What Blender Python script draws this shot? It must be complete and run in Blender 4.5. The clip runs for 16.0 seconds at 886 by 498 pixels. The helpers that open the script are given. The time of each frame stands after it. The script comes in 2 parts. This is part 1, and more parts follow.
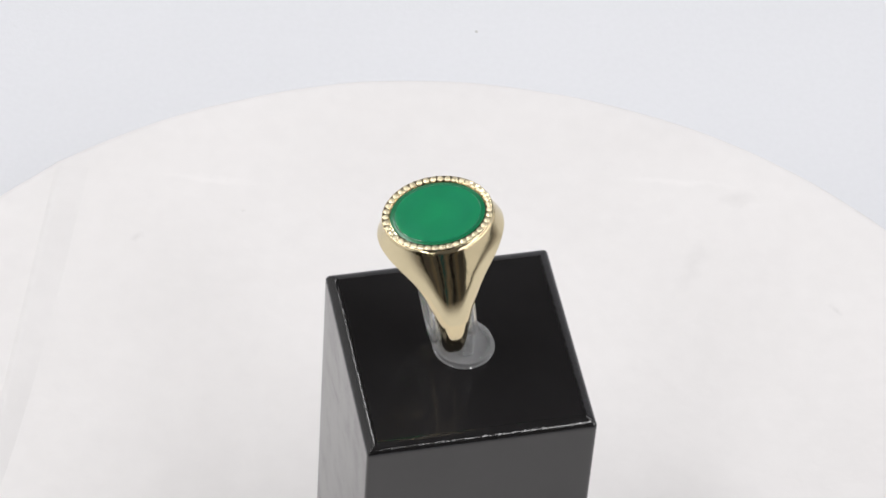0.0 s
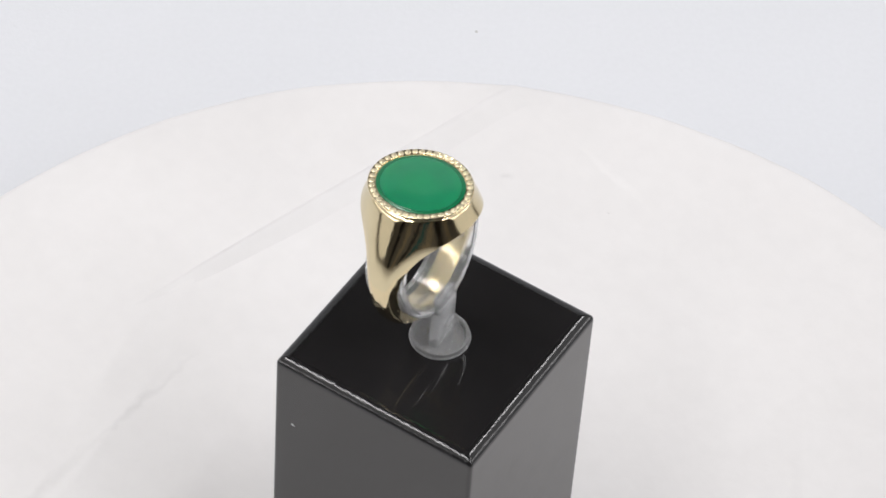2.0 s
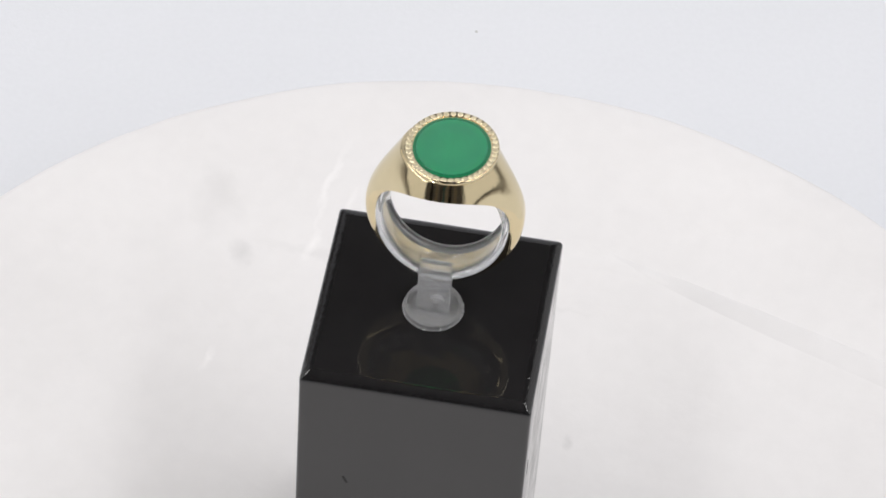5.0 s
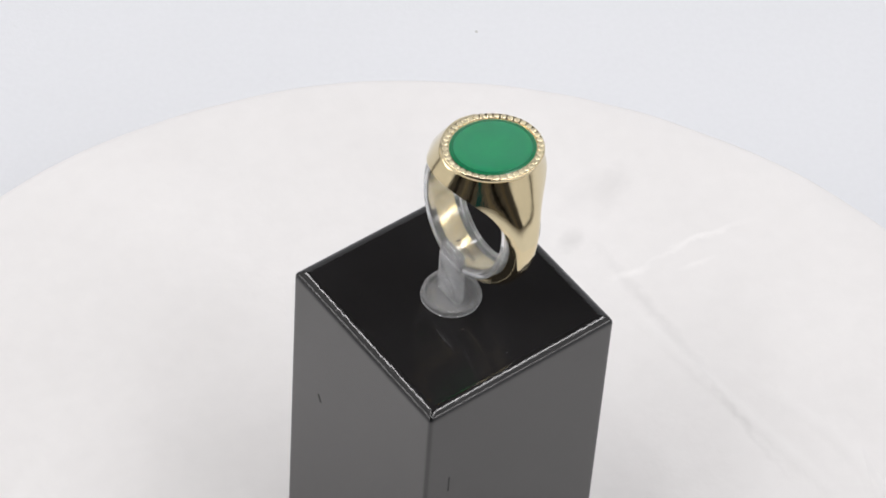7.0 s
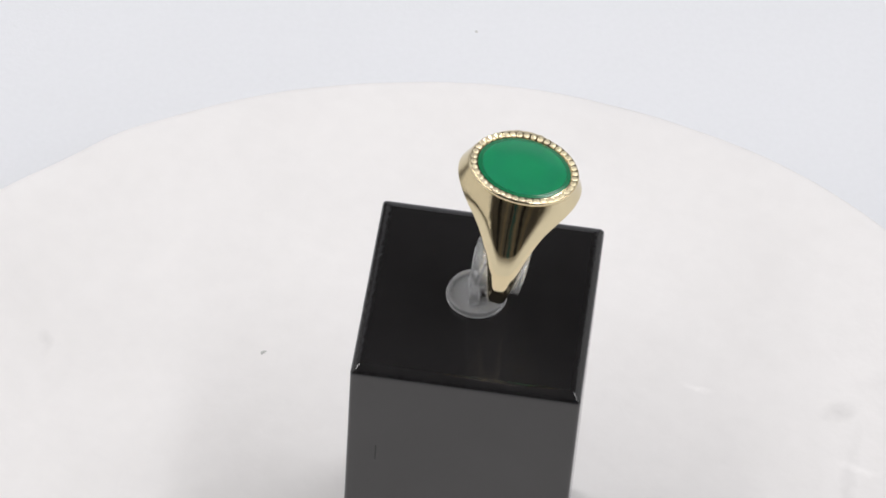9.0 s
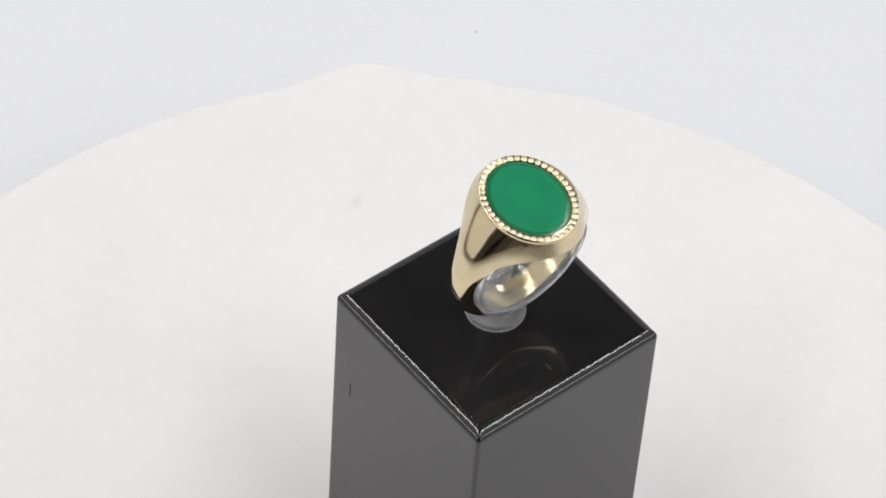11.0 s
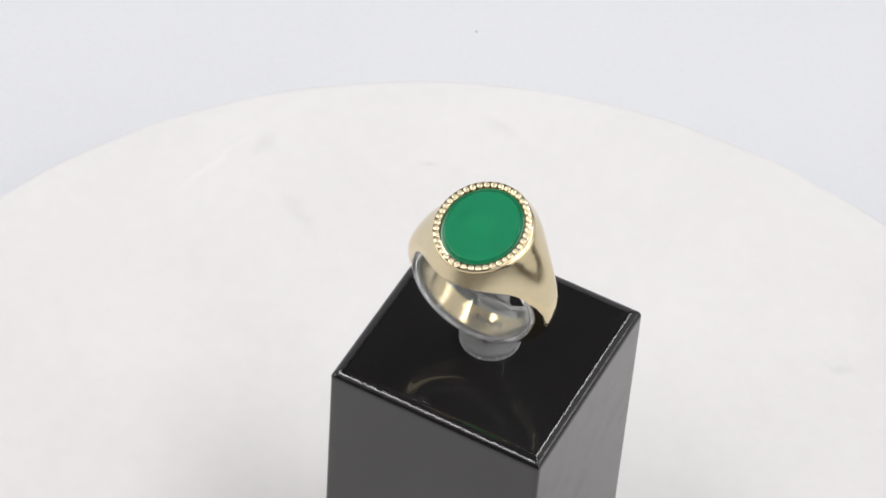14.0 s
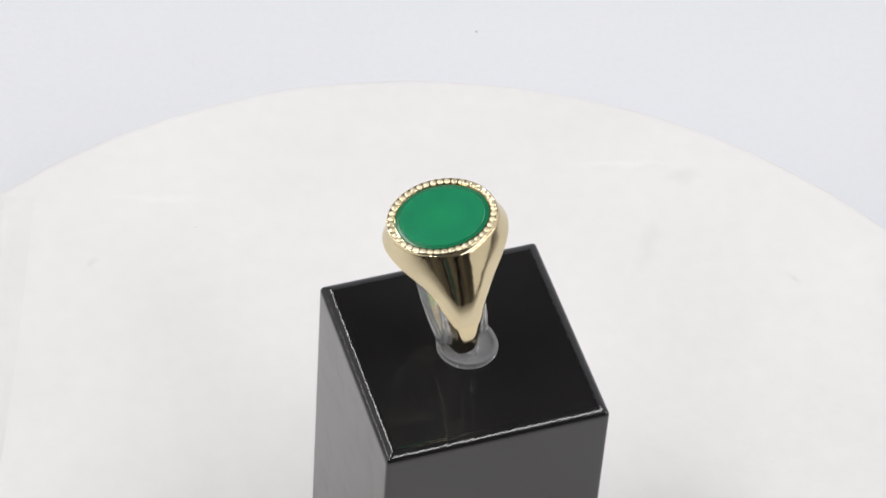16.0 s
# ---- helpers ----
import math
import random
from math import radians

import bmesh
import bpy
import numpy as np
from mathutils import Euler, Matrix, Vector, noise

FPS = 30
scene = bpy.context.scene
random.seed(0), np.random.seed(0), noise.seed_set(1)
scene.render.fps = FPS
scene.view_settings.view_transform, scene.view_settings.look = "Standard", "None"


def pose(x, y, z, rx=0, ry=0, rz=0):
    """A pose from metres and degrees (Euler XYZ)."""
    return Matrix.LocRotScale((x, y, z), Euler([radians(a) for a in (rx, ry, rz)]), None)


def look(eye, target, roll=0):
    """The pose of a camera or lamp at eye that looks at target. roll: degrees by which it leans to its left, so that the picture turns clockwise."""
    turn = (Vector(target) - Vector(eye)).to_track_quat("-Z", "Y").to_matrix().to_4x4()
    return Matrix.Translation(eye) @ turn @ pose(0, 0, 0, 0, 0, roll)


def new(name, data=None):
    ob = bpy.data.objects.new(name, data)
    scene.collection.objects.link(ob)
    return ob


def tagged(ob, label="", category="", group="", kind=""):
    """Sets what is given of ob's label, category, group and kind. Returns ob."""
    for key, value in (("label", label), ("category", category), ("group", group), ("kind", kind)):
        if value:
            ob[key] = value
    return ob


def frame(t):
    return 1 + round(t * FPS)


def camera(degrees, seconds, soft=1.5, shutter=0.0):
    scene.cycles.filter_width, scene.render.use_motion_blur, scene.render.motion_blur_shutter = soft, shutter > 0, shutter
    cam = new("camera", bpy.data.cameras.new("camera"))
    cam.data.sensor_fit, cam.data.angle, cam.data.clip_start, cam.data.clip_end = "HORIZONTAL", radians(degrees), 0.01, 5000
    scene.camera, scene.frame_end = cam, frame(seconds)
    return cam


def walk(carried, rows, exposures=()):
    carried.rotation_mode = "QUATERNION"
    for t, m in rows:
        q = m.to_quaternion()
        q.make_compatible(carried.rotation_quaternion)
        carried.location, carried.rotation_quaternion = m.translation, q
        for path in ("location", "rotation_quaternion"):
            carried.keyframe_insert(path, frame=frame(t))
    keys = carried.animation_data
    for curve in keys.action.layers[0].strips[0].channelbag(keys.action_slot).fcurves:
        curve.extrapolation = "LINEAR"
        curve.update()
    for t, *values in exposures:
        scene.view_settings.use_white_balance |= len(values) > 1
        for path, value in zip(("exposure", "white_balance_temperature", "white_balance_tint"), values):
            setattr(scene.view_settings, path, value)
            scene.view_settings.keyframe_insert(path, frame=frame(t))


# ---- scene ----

# ---------------------------------------------------------------- camera
SECONDS = 16.0
MM = 0.001
TURN = 22.1113               # degrees a second, clockwise seen from above
TABLE_Z = 0.0                # the backdrop paper on which the turntable stands
PLATE_Z = 0.025              # top of the turntable's cover
BLOCK_TALL = 0.06308
BLOCK_Z = PLATE_Z + BLOCK_TALL

cam = camera(13.939, SECONDS, soft=1.7)
EYE = Vector((0.0, -0.32971, BLOCK_Z + 0.39531))
AIM = EYE + Vector((-0.00754, 0.65490, -0.75568))
walk(cam, [(0.0, look(EYE, AIM, 4.344)), (SECONDS, look(EYE, AIM, 4.344))], exposures=[(0.0, 0.0), (SECONDS, 0.0)])

# ---------------------------------------------------------------- light
world = bpy.data.worlds.new("dim_room")
scene.world = world
world.use_nodes = True
world.node_tree.nodes["Background"].inputs[0].default_value = (0.75, 0.87, 1.0, 1)
world.node_tree.nodes["Background"].inputs[1].default_value = 0.12


def softbox(name, eye, target, wide, tall, watts, colour):
    lamp = bpy.data.lights.new(name, "AREA")
    lamp.shape, lamp.size, lamp.size_y, lamp.energy, lamp.color = "RECTANGLE", wide, tall, watts, colour
    ob = new(name, lamp)
    ob.matrix_world = look(eye, target)
    return ob


# wide diffusing panels at both sides, a bright strip over each and a short low strip towards the front
softbox("side_panel", (-0.62, 0.04, 0.59), (0, 0.04, 0.43), 1.28, 1.16, 3.08, (1.0, 0.985, 0.985))
softbox("side_panel", (0.62, 0.04, 0.59), (0, 0.04, 0.43), 1.28, 1.16, 3.08, (0.995, 0.985, 0.995))
softbox("light_strip", (-0.30, -0.03, 0.75), (0, -0.03, 0.05), 1.00, 0.06, 2.35, (1.0, 0.985, 0.985))
softbox("light_strip", (0.30, -0.03, 0.75), (0, -0.03, 0.05), 1.00, 0.06, 2.35, (0.995, 0.985, 0.995))
softbox("low_strip", (-0.52, -0.12, 0.34), (0, -0.02, 0.08), 0.60, 0.06, 0.6, (1.0, 0.985, 0.985))
softbox("low_strip", (0.52, -0.12, 0.34), (0, -0.02, 0.08), 0.60, 0.06, 0.6, (0.995, 0.985, 0.995))


# ---------------------------------------------------------------- materials
def material(name, colour, rough=0.5, metal=0.0, ior=1.45, vary=0.0, vary_scale=200.0, grain=0.0, grain_scale=3000.0,
             bump=0.0, bump_scale=800.0, clear=0.0, rough_vary=0.0, streak=(1, 1, 1)):
    """A principled surface with mottling at a large and a small scale, uneven gloss and fine relief. Scales are per metre."""
    m = bpy.data.materials.new(name)
    m.use_nodes = True
    nt = m.node_tree
    b = nt.nodes["Principled BSDF"]
    b.inputs["Base Color"].default_value = (*colour, 1)
    b.inputs["Roughness"].default_value = rough
    b.inputs["Metallic"].default_value = metal
    b.inputs["IOR"].default_value = ior
    b.inputs["Transmission Weight"].default_value = clear
    co = nt.nodes.new("ShaderNodeTexCoord")

    def noise_at(scale, detail=4.0):
        n = nt.nodes.new("ShaderNodeTexNoise")
        n.inputs["Scale"].default_value, n.inputs["Detail"].default_value = scale, detail
        nt.links.new(co.outputs["Object"], n.inputs["Vector"])
        return n

    def ranged(sock, lo, hi):
        r = nt.nodes.new("ShaderNodeMapRange")
        r.inputs["From Min"].default_value, r.inputs["From Max"].default_value = 0.3, 0.7
        r.inputs["To Min"].default_value, r.inputs["To Max"].default_value = lo, hi
        nt.links.new(sock, r.inputs["Value"])
        return r.outputs["Result"]

    if vary or grain:
        val = None
        for amount, scale in ((vary, vary_scale), (grain, grain_scale)):
            if amount:
                r = ranged(noise_at(scale).outputs["Fac"], 1 - amount, 1 + amount)
                if val is None:
                    val = r
                else:
                    mul = nt.nodes.new("ShaderNodeMath")
                    mul.operation = "MULTIPLY"
                    nt.links.new(val, mul.inputs[0])
                    nt.links.new(r, mul.inputs[1])
                    val = mul.outputs[0]
        sc = nt.nodes.new("ShaderNodeVectorMath")
        sc.operation = "SCALE"
        sc.inputs[0].default_value = colour
        nt.links.new(val, sc.inputs["Scale"])
        nt.links.new(sc.outputs[0], b.inputs["Base Color"])
    if rough_vary:
        nt.links.new(ranged(noise_at(bump_scale * 0.3).outputs["Fac"], max(0.0, rough - rough_vary), rough + rough_vary), b.inputs["Roughness"])
    if bump:
        bp = nt.nodes.new("ShaderNodeBump")
        bp.inputs["Strength"].default_value, bp.inputs["Distance"].default_value = 1.0, bump
        relief, drawn = noise_at(bump_scale, 6.0), nt.nodes.new("ShaderNodeMapping")
        drawn.inputs["Scale"].default_value = streak
        nt.links.new(co.outputs["Object"], drawn.inputs["Vector"])
        nt.links.new(drawn.outputs[0], relief.inputs["Vector"])
        nt.links.new(relief.outputs["Fac"], bp.inputs["Height"])
        nt.links.new(bp.outputs[0], b.inputs["Normal"])
    return m


PAPER = material("backdrop_paper", (0.745, 0.757, 0.787), 0.85, vary=0.01, vary_scale=8, grain=0.01, grain_scale=900, bump=0.00003, bump_scale=1500)
COVER = material("white_vinyl", (0.80, 0.785, 0.78), 0.42, vary=0.025, vary_scale=25, grain=0.012, grain_scale=260, bump=0.0003, bump_scale=90, rough_vary=0.08)
# the cover's vinyl a touch greyer: shade on the sloping fold put into colour
FOLD_SHADED = material("shaded_fold_vinyl", (0.784, 0.770, 0.766), 0.38, vary=0.03, vary_scale=40, grain=0.012, grain_scale=260, bump=0.0001, bump_scale=150)
PLATTER = material("white_plastic", (0.72, 0.72, 0.72), 0.45, vary=0.02)
STAIN = material("grey_stain", (0.50, 0.50, 0.49), 0.7, vary=0.2, vary_scale=900)
SMUDGE = material("pale_smudge", (0.768, 0.756, 0.751), 0.5, vary=0.02, vary_scale=400)
ROOM = material("room_paint", (0.46, 0.44, 0.43), 0.9, vary=0.05, vary_scale=2)
BOARD_PALE = material("pale_board", (0.75, 0.68, 0.56), 0.6, vary=0.08, vary_scale=6)
BOARD_DARK = material("dark_board", (0.05, 0.04, 0.035), 0.6, vary=0.15, vary_scale=6)
BOARD_TEAL = material("teal_board", (0.04, 0.26, 0.30), 0.6, vary=0.1, vary_scale=6)
ACRYLIC = material("black_acrylic", (0.0150, 0.0143, 0.0148), 0.025, ior=1.22, vary=0.15, vary_scale=60, bump=0.0000015, bump_scale=500, rough_vary=0.012)
WORN = material("worn_acrylic_edge", (0.0125, 0.0120, 0.0125), 0.03, ior=1.56, vary=0.2, vary_scale=300, bump=0.00004, bump_scale=1100, rough_vary=0.02)
SATIN = material("satin_acrylic", (0.0120, 0.0112, 0.0120), 0.12, ior=1.62, vary=0.35, vary_scale=180, grain=0.35, grain_scale=1100, bump=0.000012, bump_scale=700, rough_vary=0.08)
SCRATCH = material("pale_scratch", (0.02, 0.02, 0.02), 0.5)
LINT = material("white_lint", (0.7, 0.7, 0.7), 0.9)
GOLD = material("yellow_gold", (0.75, 0.635, 0.405), 0.10, metal=1.0, vary=0.04, vary_scale=300, bump=0.00003, bump_scale=800, rough_vary=0.04, streak=(1, 1, 0.08))
GOLD_INSIDE = material("brushed_gold", (0.82, 0.67, 0.36), 0.19, metal=1.0, vary=0.05, vary_scale=500, bump=0.00004, bump_scale=900, rough_vary=0.06)
GOLD_BEAD = material("bright_gold", (0.92, 0.81, 0.56), 0.34, metal=1.0, vary=0.04, vary_scale=900)
GOLD_STAMP = material("struck_gold", (0.18, 0.12, 0.05), 0.5, metal=1.0, vary=0.3, vary_scale=3000)
AGATE = material("green_agate", (0.015, 0.148, 0.090), 0.10, ior=1.57, vary=0.10, vary_scale=260, grain=0.03, grain_scale=1500, bump=0.000002, bump_scale=700)
# darkening at the stone's sunken bevel, painted as a separate opaque green
AGATE_EDGE = material("shaded_edge_agate", (0.008, 0.155, 0.062), 0.18, ior=1.5, vary=0.1, vary_scale=500)
# brighter copy of the stone's green; its glow is partly in the colour
AGATE_BACK = material("lit_green_agate", (0.05, 0.30, 0.12), 0.25, ior=1.5, vary=0.1, vary_scale=500)
CLEAR = material("clear_plastic", (0.98, 0.98, 0.985), 0.04, ior=1.47, clear=0.87, bump=0.00003, bump_scale=900)
FROST = material("hazy_plastic", (0.95, 0.955, 0.965), 0.06, ior=1.47, clear=0.75, bump=0.00002, bump_scale=900)
DARK = material("dark_peg", (0.05, 0.04, 0.04), 0.6)


def see_through(mat, colour):
    """Lets light seep through a thin stone."""
    nt = mat.node_tree
    seep, both = nt.nodes.new("ShaderNodeBsdfTranslucent"), nt.nodes.new("ShaderNodeAddShader")
    seep.inputs["Color"].default_value = (*colour, 1)
    nt.links.new(nt.nodes["Principled BSDF"].outputs[0], both.inputs[0])
    nt.links.new(seep.outputs[0], both.inputs[1])
    nt.links.new(both.outputs[0], nt.nodes["Material Output"].inputs["Surface"])


see_through(AGATE, (0.03, 0.42, 0.20))
see_through(AGATE_BACK, (0.15, 0.65, 0.25))


def mark(mat, marks):
    """Scuffs, stains and crease shade with soft, ragged outlines in a surface: place, half length and half width in
    millimetres, angle, strength.
    """
    nt = mat.node_tree
    b = nt.nodes["Principled BSDF"]
    co, ragged, shift, at = (nt.nodes.new(k) for k in ("ShaderNodeTexCoord", "ShaderNodeTexNoise", "ShaderNodeVectorMath", "ShaderNodeVectorMath"))
    ragged.inputs["Scale"].default_value, ragged.inputs["Detail"].default_value = 350, 3
    shift.operation, at.operation = "MULTIPLY_ADD", "ADD"
    shift.inputs[1].default_value, shift.inputs[2].default_value = (0.003,) * 3, (-0.0015,) * 3
    nt.links.new(co.outputs["Object"], ragged.inputs["Vector"])
    nt.links.new(ragged.outputs["Color"], shift.inputs[0])
    nt.links.new(co.outputs["Object"], at.inputs[0])
    nt.links.new(shift.outputs[0], at.inputs[1])
    total = None
    for x, y, length, width, angle, strength in marks:
        place, blot, sum_up = (nt.nodes.new(k) for k in ("ShaderNodeMapping", "ShaderNodeTexGradient", "ShaderNodeMath"))
        place.vector_type, blot.gradient_type, sum_up.operation = "TEXTURE", "SPHERICAL", "MULTIPLY_ADD"
        place.inputs["Location"].default_value = (x * MM, y * MM, 0)
        place.inputs["Rotation"].default_value = (0, 0, radians(angle))
        place.inputs["Scale"].default_value = (length * MM, width * MM, 1)
        nt.links.new(at.outputs[0], place.inputs["Vector"])
        nt.links.new(place.outputs[0], blot.inputs["Vector"])
        nt.links.new(blot.outputs["Fac"], sum_up.inputs[0])
        sum_up.inputs[1].default_value, sum_up.inputs[2].default_value = 0.62 * strength, 1.0
        if total is not None:
            nt.links.new(total, sum_up.inputs[2])
        total = sum_up.outputs[0]
    tint = nt.nodes.new("ShaderNodeVectorMath")
    tint.operation = "SCALE"
    nt.links.new(b.inputs["Base Color"].links[0].from_socket, tint.inputs[0])
    nt.links.new(total, tint.inputs["Scale"])
    nt.links.new(tint.outputs[0], b.inputs["Base Color"])


# grey smears, among them shade painted along the second crease, then pale scuffs
mark(COVER, ((-45.5, -57.5, 4.0, 2.2, 45, -0.22), (-52.5, -40.0, 19, 1.6, 102, -0.13), (-57.0, -66.5, 9, 3.2, 50, -0.13), (-57.0, -14.0, 16, 1.0, 100, -0.12),
             (-52.0, -67.0, 8, 4, 30, -0.09), (-33.5, 6.8, 1.6, 0.9, 20, -0.20), (37.5, 69.0, 9, 2.2, 70, -0.09), (44.5, 84.5, 4.0, 2.0, 10, -0.11),
             (-55.5, 64.2, 1.6, 1.0, 40, -0.16), (61.4, 61.4, 1.6, 0.8, 130, -0.16), (77.2, -16.5, 3.4, 1.3, 120, -0.14), (76.5, 58.0, 6, 2.0, 100, -0.08)))
mark(COVER, ((-68.0, -51.5, 9.5, 0.9, 5, 0.13), (-63.7, -46.1, 4.2, 0.9, 5, 0.10), (-52.0, -47.8, 4.5, 1.0, 3, 0.15), (-23.0, -52.4, 3.2, 0.8, 4, 0.15),
             (34.0, 86.8, 12, 0.9, 2, 0.07), (-45.0, 78.8, 10, 1.0, 0, 0.07), (-61.0, -50.0, 9, 0.8, 14, 0.08)))


# ---------------------------------------------------------------- mesh helpers
def mesh_of(name, verts, faces, mat, smooth=True):
    me = bpy.data.meshes.new(name)
    me.from_pydata([tuple(v) for v in verts], [], faces)
    me.materials.append(mat)
    me.update()
    bm = bmesh.new()
    bm.from_mesh(me)
    bmesh.ops.recalc_face_normals(bm, faces=bm.faces)
    for f in bm.faces:
        f.smooth = smooth
    bm.to_mesh(me)
    bm.free()
    return me


def part(name, me, parent, label="", m=None):
    ob = new(name, me)
    ob.parent = parent
    if m is not None:
        ob.matrix_basis = m
    return tagged(ob, label)


def box_mesh(name, size, mat, bevel=0.0, segments=3, centre=(0, 0, 0), edge=-1):
    bm = bmesh.new()
    bmesh.ops.create_cube(bm, size=1.0, matrix=Matrix.Translation(centre) @ Matrix.Diagonal((*size, 1)))
    if bevel:
        bmesh.ops.bevel(bm, geom=bm.edges[:], offset=bevel, segments=segments, profile=0.5, affect="EDGES", material=edge)
    me = bpy.data.meshes.new(name)
    for f in bm.faces:
        f.smooth = True
    bm.to_mesh(me)
    bm.free()
    me.materials.append(mat)
    me.set_sharp_from_angle(angle=radians(35))
    return me


def lathe(name, profile, mat, steps=64, sharp=35):
    """Turns a profile of (radius, height) round z."""
    verts, faces = [], []
    k = len(profile)
    for i in range(steps):
        a = 2 * math.pi * i / steps
        verts += [(r * math.cos(a), r * math.sin(a), z) for r, z in profile]
    for i in range(steps):
        j = (i + 1) % steps
        faces += [(i * k + c, j * k + c, j * k + c + 1, i * k + c + 1) for c in range(k - 1)]
    me = mesh_of(name, verts, faces, mat)
    bm = bmesh.new()
    bm.from_mesh(me)
    bmesh.ops.remove_doubles(bm, verts=bm.verts, dist=1e-7)
    bmesh.ops.recalc_face_normals(bm, faces=bm.faces)
    bm.to_mesh(me)
    bm.free()
    me.set_sharp_from_angle(angle=radians(sharp))
    return me


def blob_mesh(name, radius, mat, seed, stretch=1.0, tall=0.00006):
    """A thin, uneven fleck that lies on a surface."""
    rng = random.Random(seed)
    n = 18
    ph = [rng.uniform(0, 6.28) for _ in range(3)]
    rim = []
    for i in range(n):
        a = 2 * math.pi * i / n
        r = radius * (1 + 0.25 * math.sin(2 * a + ph[0]) + 0.18 * math.sin(3 * a + ph[1]) + 0.1 * math.sin(5 * a + ph[2]))
        rim.append((r * math.cos(a) * stretch, r * math.sin(a)))
    verts = [(x, y, 0) for x, y in rim] + [(0.7 * x, 0.7 * y, tall) for x, y in rim] + [(0, 0, tall)]
    faces = [(i, (i + 1) % n, n + (i + 1) % n, n + i) for i in range(n)] + [(n + i, n + (i + 1) % n, 2 * n) for i in range(n)]
    return mesh_of(name, verts, faces, mat)


# ---------------------------------------------------------------- the setting
def build_setting():
    # one sheet of paper that runs flat under the turntable and rises behind it
    verts, faces = [], []
    prof = [(-0.50, 0.0), (-0.2, 0.0), (0.2, 0.0), (0.45, 0.0)]
    prof += [(0.45 + 0.25 * math.sin(a), 0.25 - 0.25 * math.cos(a)) for a in [math.pi / 2 * k / 10 for k in range(1, 11)]]
    prof += [(0.70, 0.34), (0.70, 0.46), (0.70, 0.58), (0.70, 0.68), (0.70, 0.77)]
    xs = [-0.6 + 1.2 * k / 12 for k in range(13)]
    for y, z in prof:
        verts += [(x, y, z) for x in xs]
    w = len(xs)
    for j in range(len(prof) - 1):
        faces += [(j * w + i, j * w + i + 1, (j + 1) * w + i + 1, (j + 1) * w + i) for i in range(w - 1)]
    paper = new("backdrop", mesh_of("backdrop", verts, faces, PAPER))
    tagged(paper, "pale blue-grey paper sweep under and behind the turntable", "backdrop", kind="structure")
    paper.modifiers.new("thickness", "SOLIDIFY").thickness = -0.001
    speck = new("speck", blob_mesh("speck", 0.0003, STAIN, 5))
    speck.matrix_basis = pose(-0.0023, 0.1433, 0.0)
    speck.parent = paper
    # a bench under the paper and a plain dark room around
    bench = new("bench", box_mesh("bench", (1.6, 1.6, 0.894), ROOM, 0.002, centre=(0, 0.1, -0.451)))
    tagged(bench, "plain greyish bench top under the paper sweep", "bench", kind="structure")
    for name, size, centre in (("wall_north", (4, 0.1, 2.6), (0, 2.05, 0.4)), ("wall_south", (4, 0.1, 2.6), (0, -2.05, 0.4)),
                               ("wall_east", (0.1, 4.2, 2.6), (2.05, 0, 0.4)), ("wall_west", (0.1, 4.2, 2.6), (-2.05, 0, 0.4)),
                               ("ceiling", (4.2, 4.2, 0.1), (0, 0, 1.75)), ("floor", (4.2, 4.2, 0.1), (0, 0, -0.95))):
        tagged(new(name, box_mesh(name, size, ROOM, centre=centre)), "plain dim surface of the photo room", name.split("_")[0], kind="structure")
    # unseen tall boards added along the open front of the room, only to streak the gold's reflections
    for x, wide, mat in ((-1.25, 0.34, BOARD_DARK), (-0.62, 0.22, BOARD_PALE), (-0.20, 0.16, BOARD_DARK), (0.06, 0.14, BOARD_TEAL),
                         (0.34, 0.20, BOARD_PALE), (0.70, 0.26, BOARD_DARK), (1.20, 0.30, BOARD_PALE)):
        board = new("streak_board", box_mesh("streak_board", (wide, 0.03, 2.5), mat, 0.003, 2, centre=(x, -1.983, 0.352)))
        tagged(board, "unseen tall board added to streak the gold's reflections", "wall board", kind="structure")


# ---------------------------------------------------------------- turntable
COVER_R = 106.9


def crease_line(y):
    return -72.0 + 0.02 * (y - 20) + 0.012 * (min(y, 10) - 10) ** 2


def fold(x, y):
    """Height of the cover in millimetres at a place in millimetres: creases, ripples and one lifted corner."""
    r, a = math.hypot(x, y), math.atan2(y, x)
    z = 0.0
    # the long pressed crease that runs across one side
    if y > -30:
        line = crease_line(y)
        z += 0.25 * min(1.0, (y + 30) / 30) * math.exp(-((x - line) / 0.9) ** 2)
    d2 = (x + 57.5 + 0.36 * (y + 16)) / 0.9
    z += 0.30 * math.exp(-d2 * d2) * math.exp(-((y + 18) / 22) ** 2)
    d3 = (x - 20 + 0.9 * (y - 60)) / 1.5
    z += 0.12 * math.exp(-d3 * d3) * math.exp(-((y - 60) / 24) ** 2)
    # lifted corner on the rim
    da = a - radians(-16.0)
    out = max(0.0, (r - 80) / 26)
    z += 2.6 * math.exp(-(da / 0.11) ** 2) * out ** 2.0
    z += 0.9 * math.exp(-(da / 0.32) ** 2) * out
    z += 0.30 * out * math.sin(da * 30) * math.exp(-(da / 0.5) ** 2)
    # soft unevenness
    z += 0.5 * noise.noise(Vector((x * 0.03, y * 0.03, 2.0))) + 0.26 * noise.noise(Vector((x * 0.11, y * 0.09, 5.0)))
    return z * min(1.0, max(0.0, (r - 24) / 20)) - 0.8 * max(0.0, (r - 100.0) / 6.9) ** 2


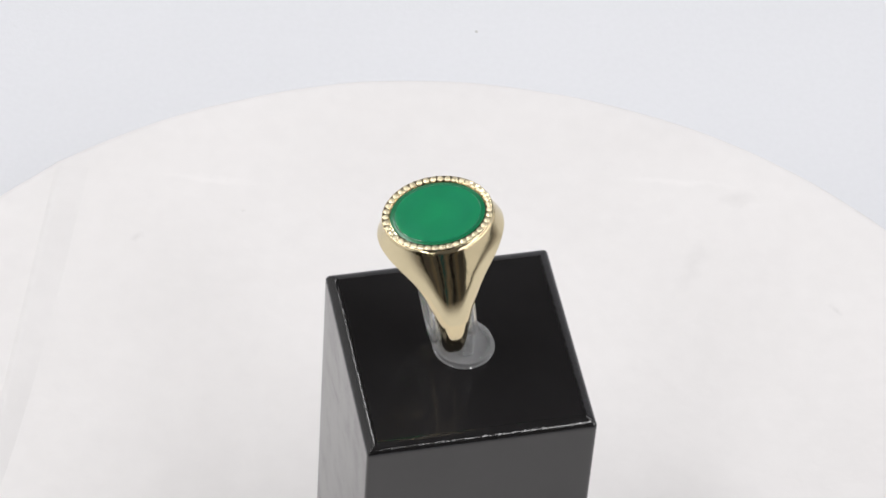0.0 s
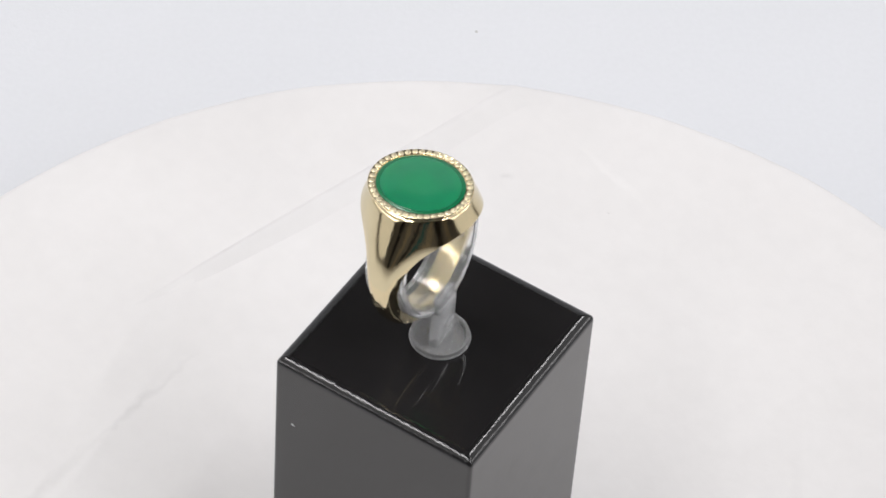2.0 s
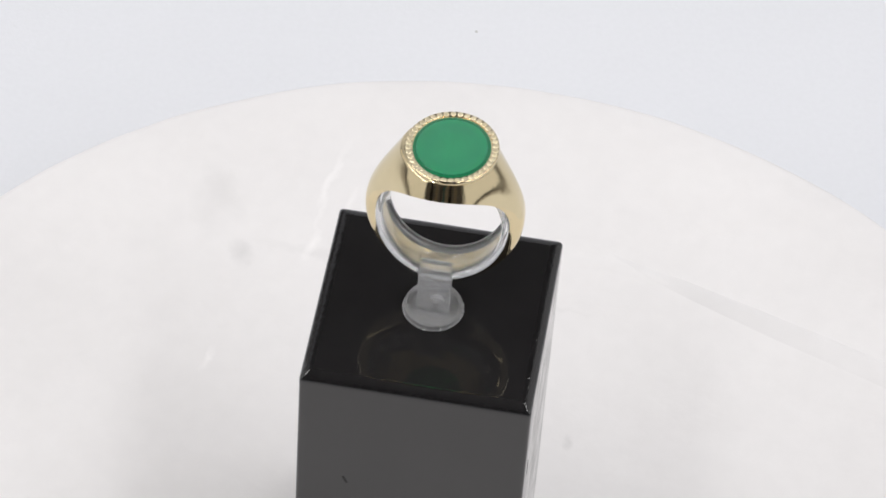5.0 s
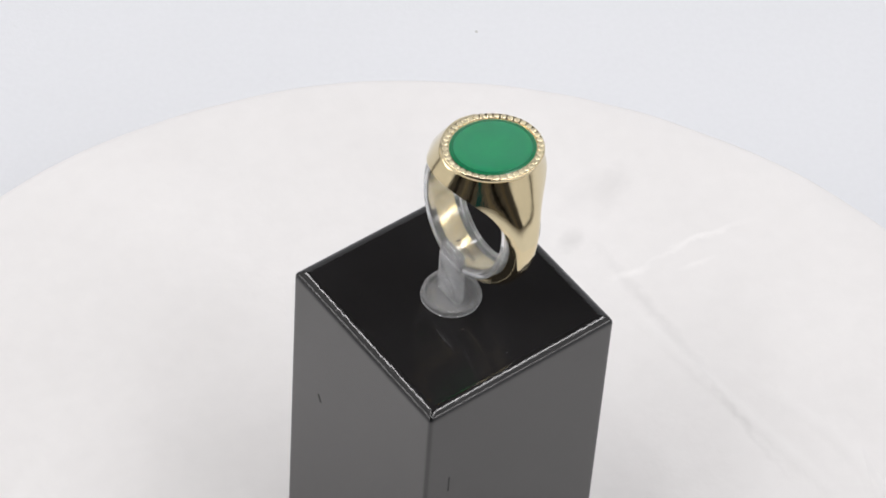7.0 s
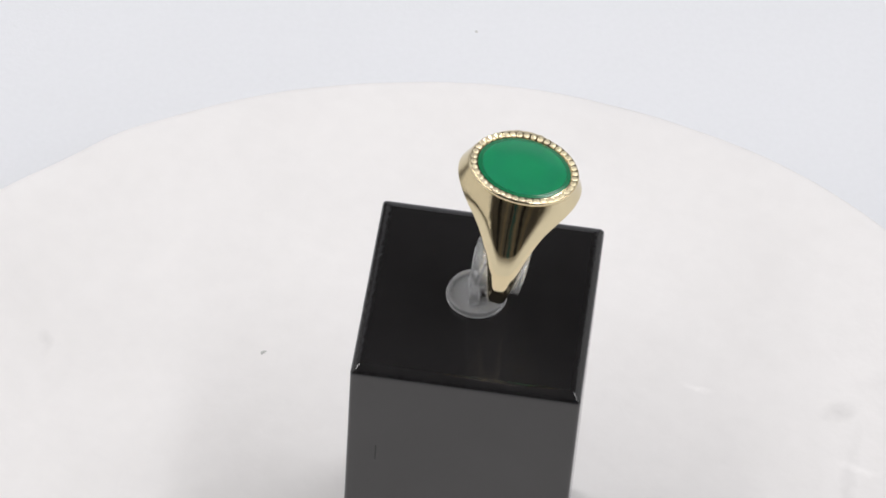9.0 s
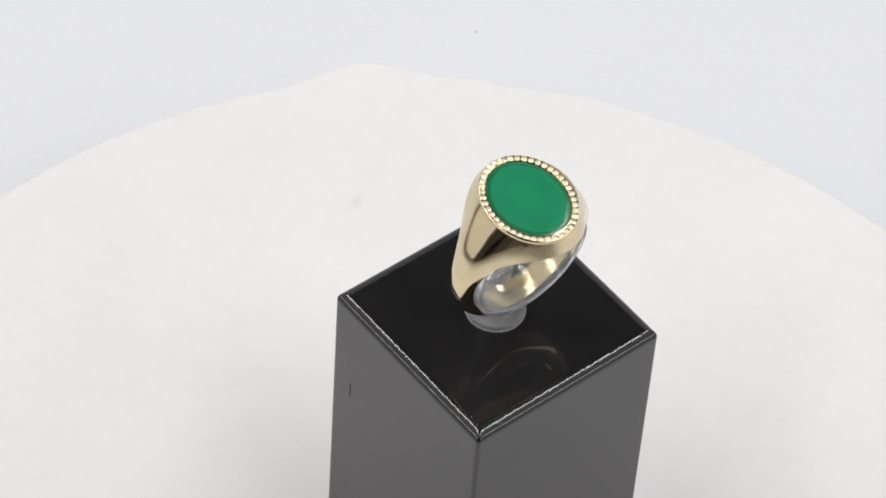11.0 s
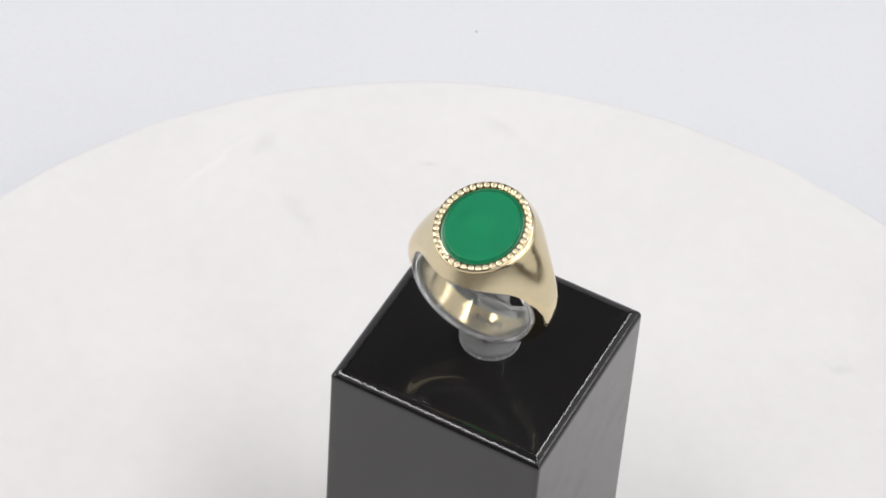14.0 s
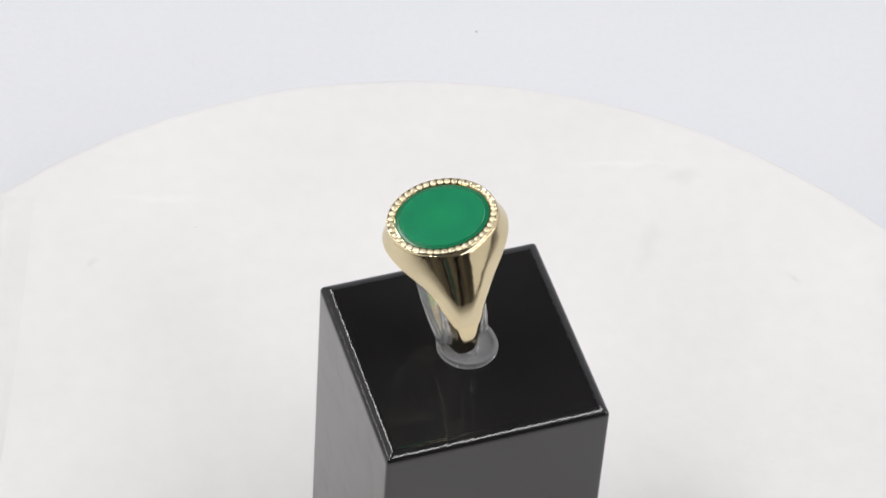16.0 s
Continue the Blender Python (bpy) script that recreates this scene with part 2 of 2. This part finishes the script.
def build_turntable():
    table = new("turntable")
    tagged(table, "round white turntable under a creased white vinyl cover", "turntable")
    rings, spokes = 130, 460
    verts, faces = [], []
    radii = [COVER_R * (k / rings) ** 0.85 for k in range(1, rings + 1)]
    verts.append((0, 0, 0))
    for r in radii:
        for s in range(spokes):
            a = 2 * math.pi * s / spokes
            da = math.atan2(math.sin(a - radians(-16.0)), math.cos(a - radians(-16.0)))
            k = r / COVER_R
            rr = r * (1 + k ** 6 * (0.012 * math.exp(-(da / 0.08) ** 2) + 0.003 * noise.noise(Vector((math.cos(a) * 2.2, math.sin(a) * 2.2, 8)))))
            x, y = rr * math.cos(a), rr * math.sin(a)
            verts.append((x * MM, y * MM, fold(x, y) * MM))
    # the rim turns over and hangs down a little
    top = len(verts) - spokes
    for k, (dr, dz) in enumerate(((0.35, -0.25), (0.5, -0.8), (0.45, -2.6))):
        for s in range(spokes):
            x, y, z = verts[top + s]
            r = math.hypot(x, y)
            verts.append((x * (1 + dr * MM / r), y * (1 + dr * MM / r), z + dz * MM))
    faces += [(0, 1 + s, 1 + (s + 1) % spokes) for s in range(spokes)]
    for k in range(rings + 2):
        b = 1 + k * spokes
        faces += [(b + s, b + spokes + s, b + spokes + (s + 1) % spokes, b + (s + 1) % spokes) for s in range(spokes)]
    part("cover", mesh_of("cover", verts, faces, COVER), table, "creased matt white vinyl cover")
    part("platter", lathe("platter", [(0, -0.0022), (0.1045, -0.0022), (0.1052, -0.0032), (0.1052, -0.0125), (0.104, -0.014), (0, -0.014)], PLATTER, 128), table)
    part("foot", lathe("foot", [(0, -0.0135), (0.078, -0.0135), (0.078, -0.0240), (0.077, -0.025), (0, -0.025)], PLATTER, 96), table)
    # the strip of vinyl that is pressed over at the crease and widens towards the rim, its slope's shade tinted in
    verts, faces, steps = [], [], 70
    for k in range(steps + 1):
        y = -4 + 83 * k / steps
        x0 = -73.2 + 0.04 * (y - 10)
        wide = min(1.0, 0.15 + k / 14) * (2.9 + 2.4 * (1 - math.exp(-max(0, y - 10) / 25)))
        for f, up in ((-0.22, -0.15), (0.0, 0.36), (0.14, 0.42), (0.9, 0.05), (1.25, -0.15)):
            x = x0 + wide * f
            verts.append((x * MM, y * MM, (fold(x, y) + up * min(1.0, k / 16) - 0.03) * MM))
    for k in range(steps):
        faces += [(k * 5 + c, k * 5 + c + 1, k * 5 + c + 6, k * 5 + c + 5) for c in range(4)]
    part("fold", mesh_of("fold", verts, faces, FOLD_SHADED), table, "pressed-over strip of vinyl, tinted for its slope's shade")
    # flecks that lie on the cover
    for x, y, r, mat, seed, st in ((44.2, -29.4, 0.36, STAIN, 1, 1.3), (-38.6, 72.4, 0.3, SMUDGE, 4, 1.0)):
        part("fleck", blob_mesh("fleck", r * MM, mat, seed, st), table, "", pose(x * MM, y * MM, (fold(x, y) + 0.03) * MM, 0, 0, seed * 50))
    return table


# ---------------------------------------------------------------- display block
BLOCK_W, BLOCK_D = 0.03265, 0.03295


def block_mesh():
    """A square block whose polished top rolls off gently towards crisp edges."""
    roll, drop_by = 1.7, 1.2
    rings = [(0.0, 0.0, 2), (0.0, 1.8, 2), (0.0, drop_by, 2)]
    for step in range(1, 13):
        a = math.pi / 2 * step / 12
        rings.append((roll * (1 - math.cos(a)), drop_by * (1 - math.sin(a)), 1))
    rings += [(2.1, 0.0, 0), (6.0, 0.0, 0)]
    verts, faces, slots, turn = [], [], [], 7
    for k, (d, drop, slot) in enumerate(rings):
        z = 0.0 if k == 0 else BLOCK_TALL - drop * MM
        hx, hy = BLOCK_W / 2 - d * MM, BLOCK_D / 2 - d * MM
        c = max(0.1, 0.55 - d * 0.3) * MM
        for q, (sx, sy) in enumerate(((1, 1), (-1, 1), (-1, -1), (1, -1))):
            for t in range(-1, turn + 1):
                a = math.pi / 2 * (q + min(max(t, 0), turn - 1) / (turn - 1))
                x, y = sx * (hx - c) + c * math.cos(a), sy * (hy - c) + c * math.sin(a)
                if t < 0:            # a support line on the flat beside the rounded corner
                    x, y = x + 0.3 * MM * math.sin(a), y - 0.3 * MM * math.cos(a)
                elif t == turn:
                    x, y = x - 0.3 * MM * math.sin(a), y + 0.3 * MM * math.cos(a)
                verts.append((x, y, z))
    n = 4 * (turn + 2)
    for k in range(len(rings) - 1):
        for i in range(n):
            faces.append((k * n + i, k * n + (i + 1) % n, (k + 1) * n + (i + 1) % n, (k + 1) * n + i))
            slots.append(rings[k + 1][2])
    faces += [tuple((len(rings) - 1) * n + i for i in range(n)), tuple(range(n))[::-1]]
    slots += [0, 0]
    me = bpy.data.meshes.new("body")
    me.from_pydata(verts, [], faces)
    me.materials.append(ACRYLIC)
    me.materials.append(WORN)
    me.materials.append(SATIN)
    for f, slot in zip(me.polygons, slots):
        f.material_index, f.use_smooth = slot, True
    me.set_sharp_from_angle(angle=radians(50))
    return me


def build_block():
    block = new("display_block")
    tagged(block, "tall polished black acrylic display block with rounded edges", "display block")
    part("body", block_mesh(), block)
    part("scratch", box_mesh("scratch", (0.0002, 0.00006, 0.0032), SCRATCH, centre=(0, 0, 0)), block, "fine upright scratch", pose(0.0121, BLOCK_D / 2 + 0.00001, BLOCK_TALL - 0.0180))
    part("scratch", box_mesh("scratch", (0.00006, 0.0004, 0.0015), SCRATCH), block, "short dark nick", pose(BLOCK_W / 2 + 0.00001, -0.0093, BLOCK_TALL - 0.0221, 25, 0, 0))
    part("lint", blob_mesh("lint", 0.0002, LINT, 11, 1.4), block, "white fleck of lint", pose(-0.01306, -BLOCK_D / 2, BLOCK_TALL - 0.0129, 90, 0, 0))
    return block


# ---------------------------------------------------------------- ring
RI, RO = 9.45, 11.25
TOP_N = 11.30
STONE_A, STONE_S = 5.62, 6.72       # half the stone's width round the finger and its length along it
RIM_A = 6.60
HEAD_S, HEAD_N = 0.5, 0.32           # the head sits a little to one side of the band


def band_a(n):
    """Half the ring's breadth at a height, in millimetres: a circle below, straight shoulders above."""
    n = np.asarray(n, float)
    circle = np.sqrt(np.maximum(RO ** 2 - n ** 2, 1e-9))
    low = 3.0
    run = TOP_N - low
    t = np.clip((n - low) / run, 0, 1)
    a0 = math.sqrt(RO ** 2 - low ** 2)
    m0, m1 = -low / a0 * run, -0.60 * run
    cubic = (2 * t ** 3 - 3 * t ** 2 + 1) * a0 + (t ** 3 - 2 * t ** 2 + t) * m0 + (3 * t ** 2 - 2 * t ** 3) * RIM_A + (t ** 3 - t ** 2) * m1
    return np.where(n > low, cubic, circle)


DEEP, THIN = 1.115, 0.28


def hang(n):
    """The lower half of the band is a little drawn out."""
    return np.where(np.asarray(n) < 0, np.asarray(n) * DEEP, n)


# half-width, squareness and offset of the body by the height at which a radius through the point meets a circle
LEVELS = (-10.2, -7.0, -2.7, 0.0, 2.3, 4.6, 6.4, 7.9, 9.2, 10.2)
WIDTHS = (1.75, 1.90, 2.45, 3.0, 3.85, 5.2, 6.75, 7.85, 8.3, 8.35)
SQUARES = (3.4, 3.4, 3.4, 3.2, 2.8, 2.4, 2.1, 2.0, 2.0, 2.0)
CENTRES = (-0.2, -0.15, 0.0, 0.1, 0.2, 0.4, 0.55, 0.66, 0.66, 0.66)
FINE_N = np.linspace(-14, 14, 561)


def eased(values):
    """The values at LEVELS on FINE_N, with the corners between the levels rounded off."""
    bell = np.exp(-(np.arange(-40, 41) * 0.05 / 0.7) ** 2)
    return np.convolve(np.pad(np.interp(FINE_N, LEVELS, values), 40, mode="edge"), bell / bell.sum(), mode="valid")


WIDTH_FINE, SQUARE_FINE, CENTRE_FINE = eased(WIDTHS), eased(SQUARES), eased(CENTRES)


def inside_ring(a, s, n):
    r = np.hypot(a, n)
    e = 10.2 * n / r
    b, p, c = np.interp(e, FINE_N, WIDTH_FINE), np.interp(e, FINE_N, SQUARE_FINE), np.interp(e, FINE_N, CENTRE_FINE)
    g = np.clip((e - 4) / 5, 0, 1)
    b = b - 0.50 * (r - 9.4) * g * g * (3 - 2 * g)
    return (n <= TOP_N) & (n >= -RO) & ((np.abs(a) / band_a(n)) ** p + (np.abs(s - c) / b) ** p <= 1)


def bore(th):
    """The finger hole's radius at an angle: a circle, a little flattened under the head and worn wider at the foot."""
    return RI - 0.7 * np.maximum(0.0, np.sin(th)) ** 4 + THIN * np.maximum(0.0, -np.sin(th)) ** 2


def band_mesh():
    """The shank and head: a tapering signet body bored through by the finger hole."""
    nt, nb = 220, 60
    th = np.linspace(0, 2 * np.pi, nt, endpoint=False)[:, None]
    be = np.linspace(0, np.pi, nb + 1)[None, :]
    lo, hi = np.zeros((nt, nb + 1)), np.full((nt, nb + 1), 15.0)
    for _ in range(40):
        mid = (lo + hi) / 2
        s, r = mid * np.cos(be), bore(th) + 0.02 + mid * np.sin(be)
        ok = inside_ring(r * np.cos(th), s, r * np.sin(th))
        lo, hi = np.where(ok, mid, lo), np.where(ok, hi, mid)
    s, r = lo * np.cos(be), bore(th) + lo * np.sin(be)
    verts = np.stack([s, r * np.cos(th), hang(r * np.sin(th))], -1).reshape(-1, 3) * MM
    inner = []
    for k in range(nt):
        for v in np.linspace(s[k, 0], s[k, -1], 9):
            rk = float(bore(th[k, 0]))
            inner.append((v * MM, rk * math.cos(th[k, 0]) * MM, float(hang(rk * math.sin(th[k, 0]))) * MM))
    w = nb + 1
    places = [tuple(v) for v in verts] + inner

    def under_stone(f):
        """The setting is open behind the stone."""
        return all(places[i][2] > 0 and math.hypot((places[i][0] / MM - 0.5) / 5.2, (places[i][1] / MM - 0.35) / 4.2) < 1 for i in f)

    shell = [(k * w + j, ((k + 1) % nt) * w + j, ((k + 1) % nt) * w + j + 1, k * w + j + 1) for k in range(nt) for j in range(nb)]
    o = nt * w
    hole = [(o + k * 9 + j, o + k * 9 + j + 1, o + ((k + 1) % nt) * 9 + j + 1, o + ((k + 1) % nt) * 9 + j) for k in range(nt) for j in range(8)]
    shell, hole = [f for f in shell if not under_stone(f)], [f for f in hole if not under_stone(f)]
    me = mesh_of("band", places, shell + hole, GOLD)
    me.materials.append(GOLD_INSIDE)
    for f in me.polygons[len(shell):]:
        f.material_index = 1
    return me


def ellipse_sweep(name, profile, mat, steps=160):
    """Sweeps a profile of (outward, height), in millimetres, round the stone's outline."""
    verts, faces, k = [], [], len(profile)
    for i in range(steps):
        a = 2 * math.pi * i / steps
        verts += [((STONE_S + d) * math.cos(a) * MM, (STONE_A + d) * math.sin(a) * MM, z * MM) for d, z in profile]
    for i in range(steps):
        j = (i + 1) % steps
        faces += [(i * k + c, j * k + c, j * k + (c + 1) % k, i * k + (c + 1) % k) for c in range(k)]
    return mesh_of(name, verts, faces, mat)


def stone_mesh():
    prof = [(0.996, 10.2), (0.996, 10.45), (0.992, 10.70), (0.90, 10.72), (0.880, 11.00), (0.870, 11.055), (0.855, 11.065), (0.3, 11.07)]
    steps, k = 128, len(prof)
    verts, faces = [], []
    for i in range(steps):
        a = 2 * math.pi * i / steps
        verts += [((STONE_S + 0.02) * f * math.cos(a) * MM, (STONE_A + 0.02) * f * math.sin(a) * MM, z * MM) for f, z in prof]
    verts.append((0, 0, 11.07 * MM))
    for i in range(steps):
        j = (i + 1) % steps
        faces += [(i * k + c, j * k + c, j * k + c + 1, i * k + c + 1) for c in range(k - 1)]
        faces.append((i * k + k - 1, j * k + k - 1, len(verts) - 1))
    return mesh_of("stone", verts, faces, AGATE)


def build_ring():
    ring = new("signet_ring")
    tagged(ring, "yellow gold signet ring with an oval green agate and beaded bezel", "ring")
    part("band", band_mesh(), ring, "polished yellow gold band with wide tapering shoulders")
    head = pose(HEAD_S * MM, 0.35 * MM, HEAD_N * MM)
    bezel = part("bezel", ellipse_sweep("bezel", [(0.0, 10.5), (0.0, 10.98), (0.06, 11.06), (0.16, 11.08), (0.64, 11.08), (0.74, 11.13),
                                                  (0.84, 11.09), (0.92, 10.94), (0.95, 10.75), (0.9, 10.5)], GOLD), ring, "narrow gold bezel round the stone", head)
    # beads at even steps along the rim
    fine = [2 * math.pi * i / 3600 for i in range(3601)]
    ea, es = STONE_A + 0.37, STONE_S + 0.37
    run = [0.0]
    for u, v in zip(fine, fine[1:]):
        run.append(run[-1] + math.hypot(es * (math.cos(v) - math.cos(u)), ea * (math.sin(v) - math.sin(u))))
    count = 42
    bm = bmesh.new()
    bmesh.ops.create_uvsphere(bm, u_segments=12, v_segments=8, radius=1.0, matrix=Matrix.Diagonal((0.46 * MM, 0.46 * MM, 0.15 * MM, 1)))
    for f in bm.faces:
        f.smooth = True
    bead = bpy.data.meshes.new("bead")
    bm.to_mesh(bead)
    bm.free()
    bead.materials.append(GOLD_BEAD)
    for i in range(count):
        a = float(np.interp(run[-1] * i / count, run, fine))
        out = math.atan2(math.sin(a) / ea, math.cos(a) / es)
        part("bead", bead, bezel, "", pose(es * math.cos(a) * MM, ea * math.sin(a) * MM, 11.05 * MM, 0, 0, math.degrees(out)))
    part("stone", stone_mesh(), ring, "flat polished opaque green agate", head)
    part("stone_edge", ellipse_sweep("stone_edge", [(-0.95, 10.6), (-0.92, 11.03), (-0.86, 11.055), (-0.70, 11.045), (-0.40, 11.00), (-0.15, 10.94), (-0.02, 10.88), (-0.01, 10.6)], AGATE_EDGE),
         ring, "bevelled edge of the stone, shade put into its darker green", head)
    # the stone's back shows inside the open setting
    verts, faces, rows, cols = [(0.5 * MM, 0.0, (RI - 0.76) * MM)], [], 8, 40
    for i in range(1, rows + 1):
        for j in range(cols):
            a = 2 * math.pi * j / cols
            y = 4.5 * i / rows * math.cos(a)
            th = math.pi / 2
            for _ in range(6):
                th = math.acos(y / (float(bore(th)) - 0.06))
            q = float(bore(th)) - 0.06
            verts.append(((0.5 + 5.5 * i / rows * math.sin(a)) * MM, y * MM, q * math.sin(th) * MM))
    faces += [(0, 1 + j, 1 + (j + 1) % cols) for j in range(cols)]
    for i in range(rows - 1):
        faces += [(1 + i * cols + j, 1 + i * cols + (j + 1) % cols, 1 + (i + 1) * cols + (j + 1) % cols, 1 + (i + 1) * cols + j) for j in range(cols)]
    part("stone_back", mesh_of("stone_back", verts, faces, AGATE_BACK), ring, "green back of the stone inside the band")
    # struck marks inside the band: plain bars
    rng = random.Random(3)
    for i in range(8):
        ang = radians(270 - 19 + i * 3.3 + rng.uniform(-0.5, 0.5))
        r = RI + THIN - 0.02
        me = box_mesh("hallmark", (1.0 * MM * rng.uniform(0.5, 0.95), rng.uniform(0.25, 0.42) * MM, 0.04 * MM), GOLD_STAMP, 0.00001, 1)
        m = Matrix.Translation((rng.uniform(-0.2, 0.2) * MM, r * math.cos(ang) * MM, DEEP * r * math.sin(ang) * MM)) @ pose(0, 0, 0, math.degrees(ang) + 90, 0, 0)
        part("hallmark", me, ring, "small struck mark", m)
    return ring


# ---------------------------------------------------------------- clear ring clip
def liner_mesh():
    """An open hoop of clear plastic that lines the finger hole."""
    ro, ri, lip, steps = 9.40, 8.85, 8.40, 96
    lo, hi = -3.1, 3.25
    prof = [(lo + 0.2, ro), (lo, ro - 0.15), (lo, lip + 0.15), (lo + 0.15, lip), (lo + 0.5, lip), (lo + 0.75, ri), (hi - 0.75, ri), (hi - 0.5, lip),
            (hi - 0.15, lip), (hi, lip + 0.15), (hi, ro - 0.15), (hi - 0.2, ro)]
    k = len(prof)
    verts, faces = [], []
    for i in range(steps + 1):
        a = radians(270 - 128 + 256 * i / steps)
        wide = THIN * max(0.0, -math.sin(a)) ** 2
        verts += [(s * MM, (r + wide) * math.cos(a) * MM, float(hang((r + wide) * math.sin(a))) * MM) for s, r in prof]
    for i in range(steps):
        faces += [(i * k + c, (i + 1) * k + c, (i + 1) * k + (c + 1) % k, i * k + (c + 1) % k) for c in range(k)]
    faces += [tuple(range(k)), tuple(steps * k + c for c in range(k))[::-1]]
    me = mesh_of("hoop", verts, faces, CLEAR)
    me.set_sharp_from_angle(angle=radians(40))
    return me


def build_clip(ring_in_block):
    clip = new("ring_clip")
    tagged(clip, "clear plastic ring clip standing on a round foot", "ring clip")
    part("base", lathe("base", [(0, 0), (0.00425, 0), (0.00440, 0.00012), (0.00440, 0.00030), (0.00425, 0.00042), (0.00425, 0.00085), (0.00415, 0.00105), (0.00385, 0.00108), (0.00368, 0.00098),
                                (0.00350, 0.00055), (0, 0.00050)], FROST, 64), clip, "round hazy plastic foot with a raised lip")
    part("post", box_mesh("post", (0.0015, 0.0048, 0.0080), FROST, 0.0004, 3, centre=(0.0002, 0, 0.0044)), clip, "hazy flat upright")
    part("tab", box_mesh("tab", (0.0009, 0.0046, 0.0032), CLEAR, 0.0003, 3), clip, "clear tab at the head of the upright", pose(0.00025, 0, 0.0088, 0, -7, 0))
    part("hook", lathe("hook", [(0, 0), (0.0008, 0), (0.0010, 0.00012), (0.0008, 0.00025), (0, 0.00025)], FROST, 24), clip, "small raised stud", pose(0.00105, 0.0006, 0.0036, 0, 90, 0))
    part("peg", lathe("peg", [(0, 0), (0.0004, 0), (0.0004, 0.0006), (0, 0.0006)], DARK, 16), clip, "dark peg end", pose(-0.0012, 0.0002, 0.0007))
    part("hoop", liner_mesh(), clip, "clear plastic open hoop inside the ring", clip_base().inverted() @ ring_in_block)
    return clip


def clip_base():
    return pose(0.00053, 0.0, BLOCK_TALL)


# ---------------------------------------------------------------- places on the turntable
BLOCK_ON_TABLE = pose(-0.000348, -0.004962, 0.0, 0, 0, 15.360)
AX_N = Vector((-0.12518, -0.01399, 0.99204))
AX_A = Vector((0.01346, 0.99978, 0.01579))
AX_S = AX_A.cross(AX_N)
STONE_AT = Vector((-0.004567, 0.000417, 0.029020))
HOLE_AT = STONE_AT - AX_N * 0.01162 - AX_S * 0.0005 - AX_A * 0.00035
RING_ON_BLOCK = Matrix.Translation(HOLE_AT + Vector((0, 0, BLOCK_TALL))) @ Matrix((AX_S, AX_A, AX_N)).transposed().to_4x4()

build_setting()
turntable = build_turntable()
block = build_block()
ring = build_ring()
clip = build_clip(RING_ON_BLOCK)


def motions():
    """Turntable, block, clip and ring turn together about the turntable's axis."""
    times = [0.5 * k for k in range(int(SECONDS * 2) + 1)]
    for thing, rest in ((turntable, Matrix.Identity(4)), (block, BLOCK_ON_TABLE), (clip, BLOCK_ON_TABLE @ clip_base()),
                        (ring, BLOCK_ON_TABLE @ RING_ON_BLOCK)):
        walk(thing, [(t, pose(0, 0, PLATE_Z, 0, 0, -TURN * t) @ rest) for t in times])


motions()
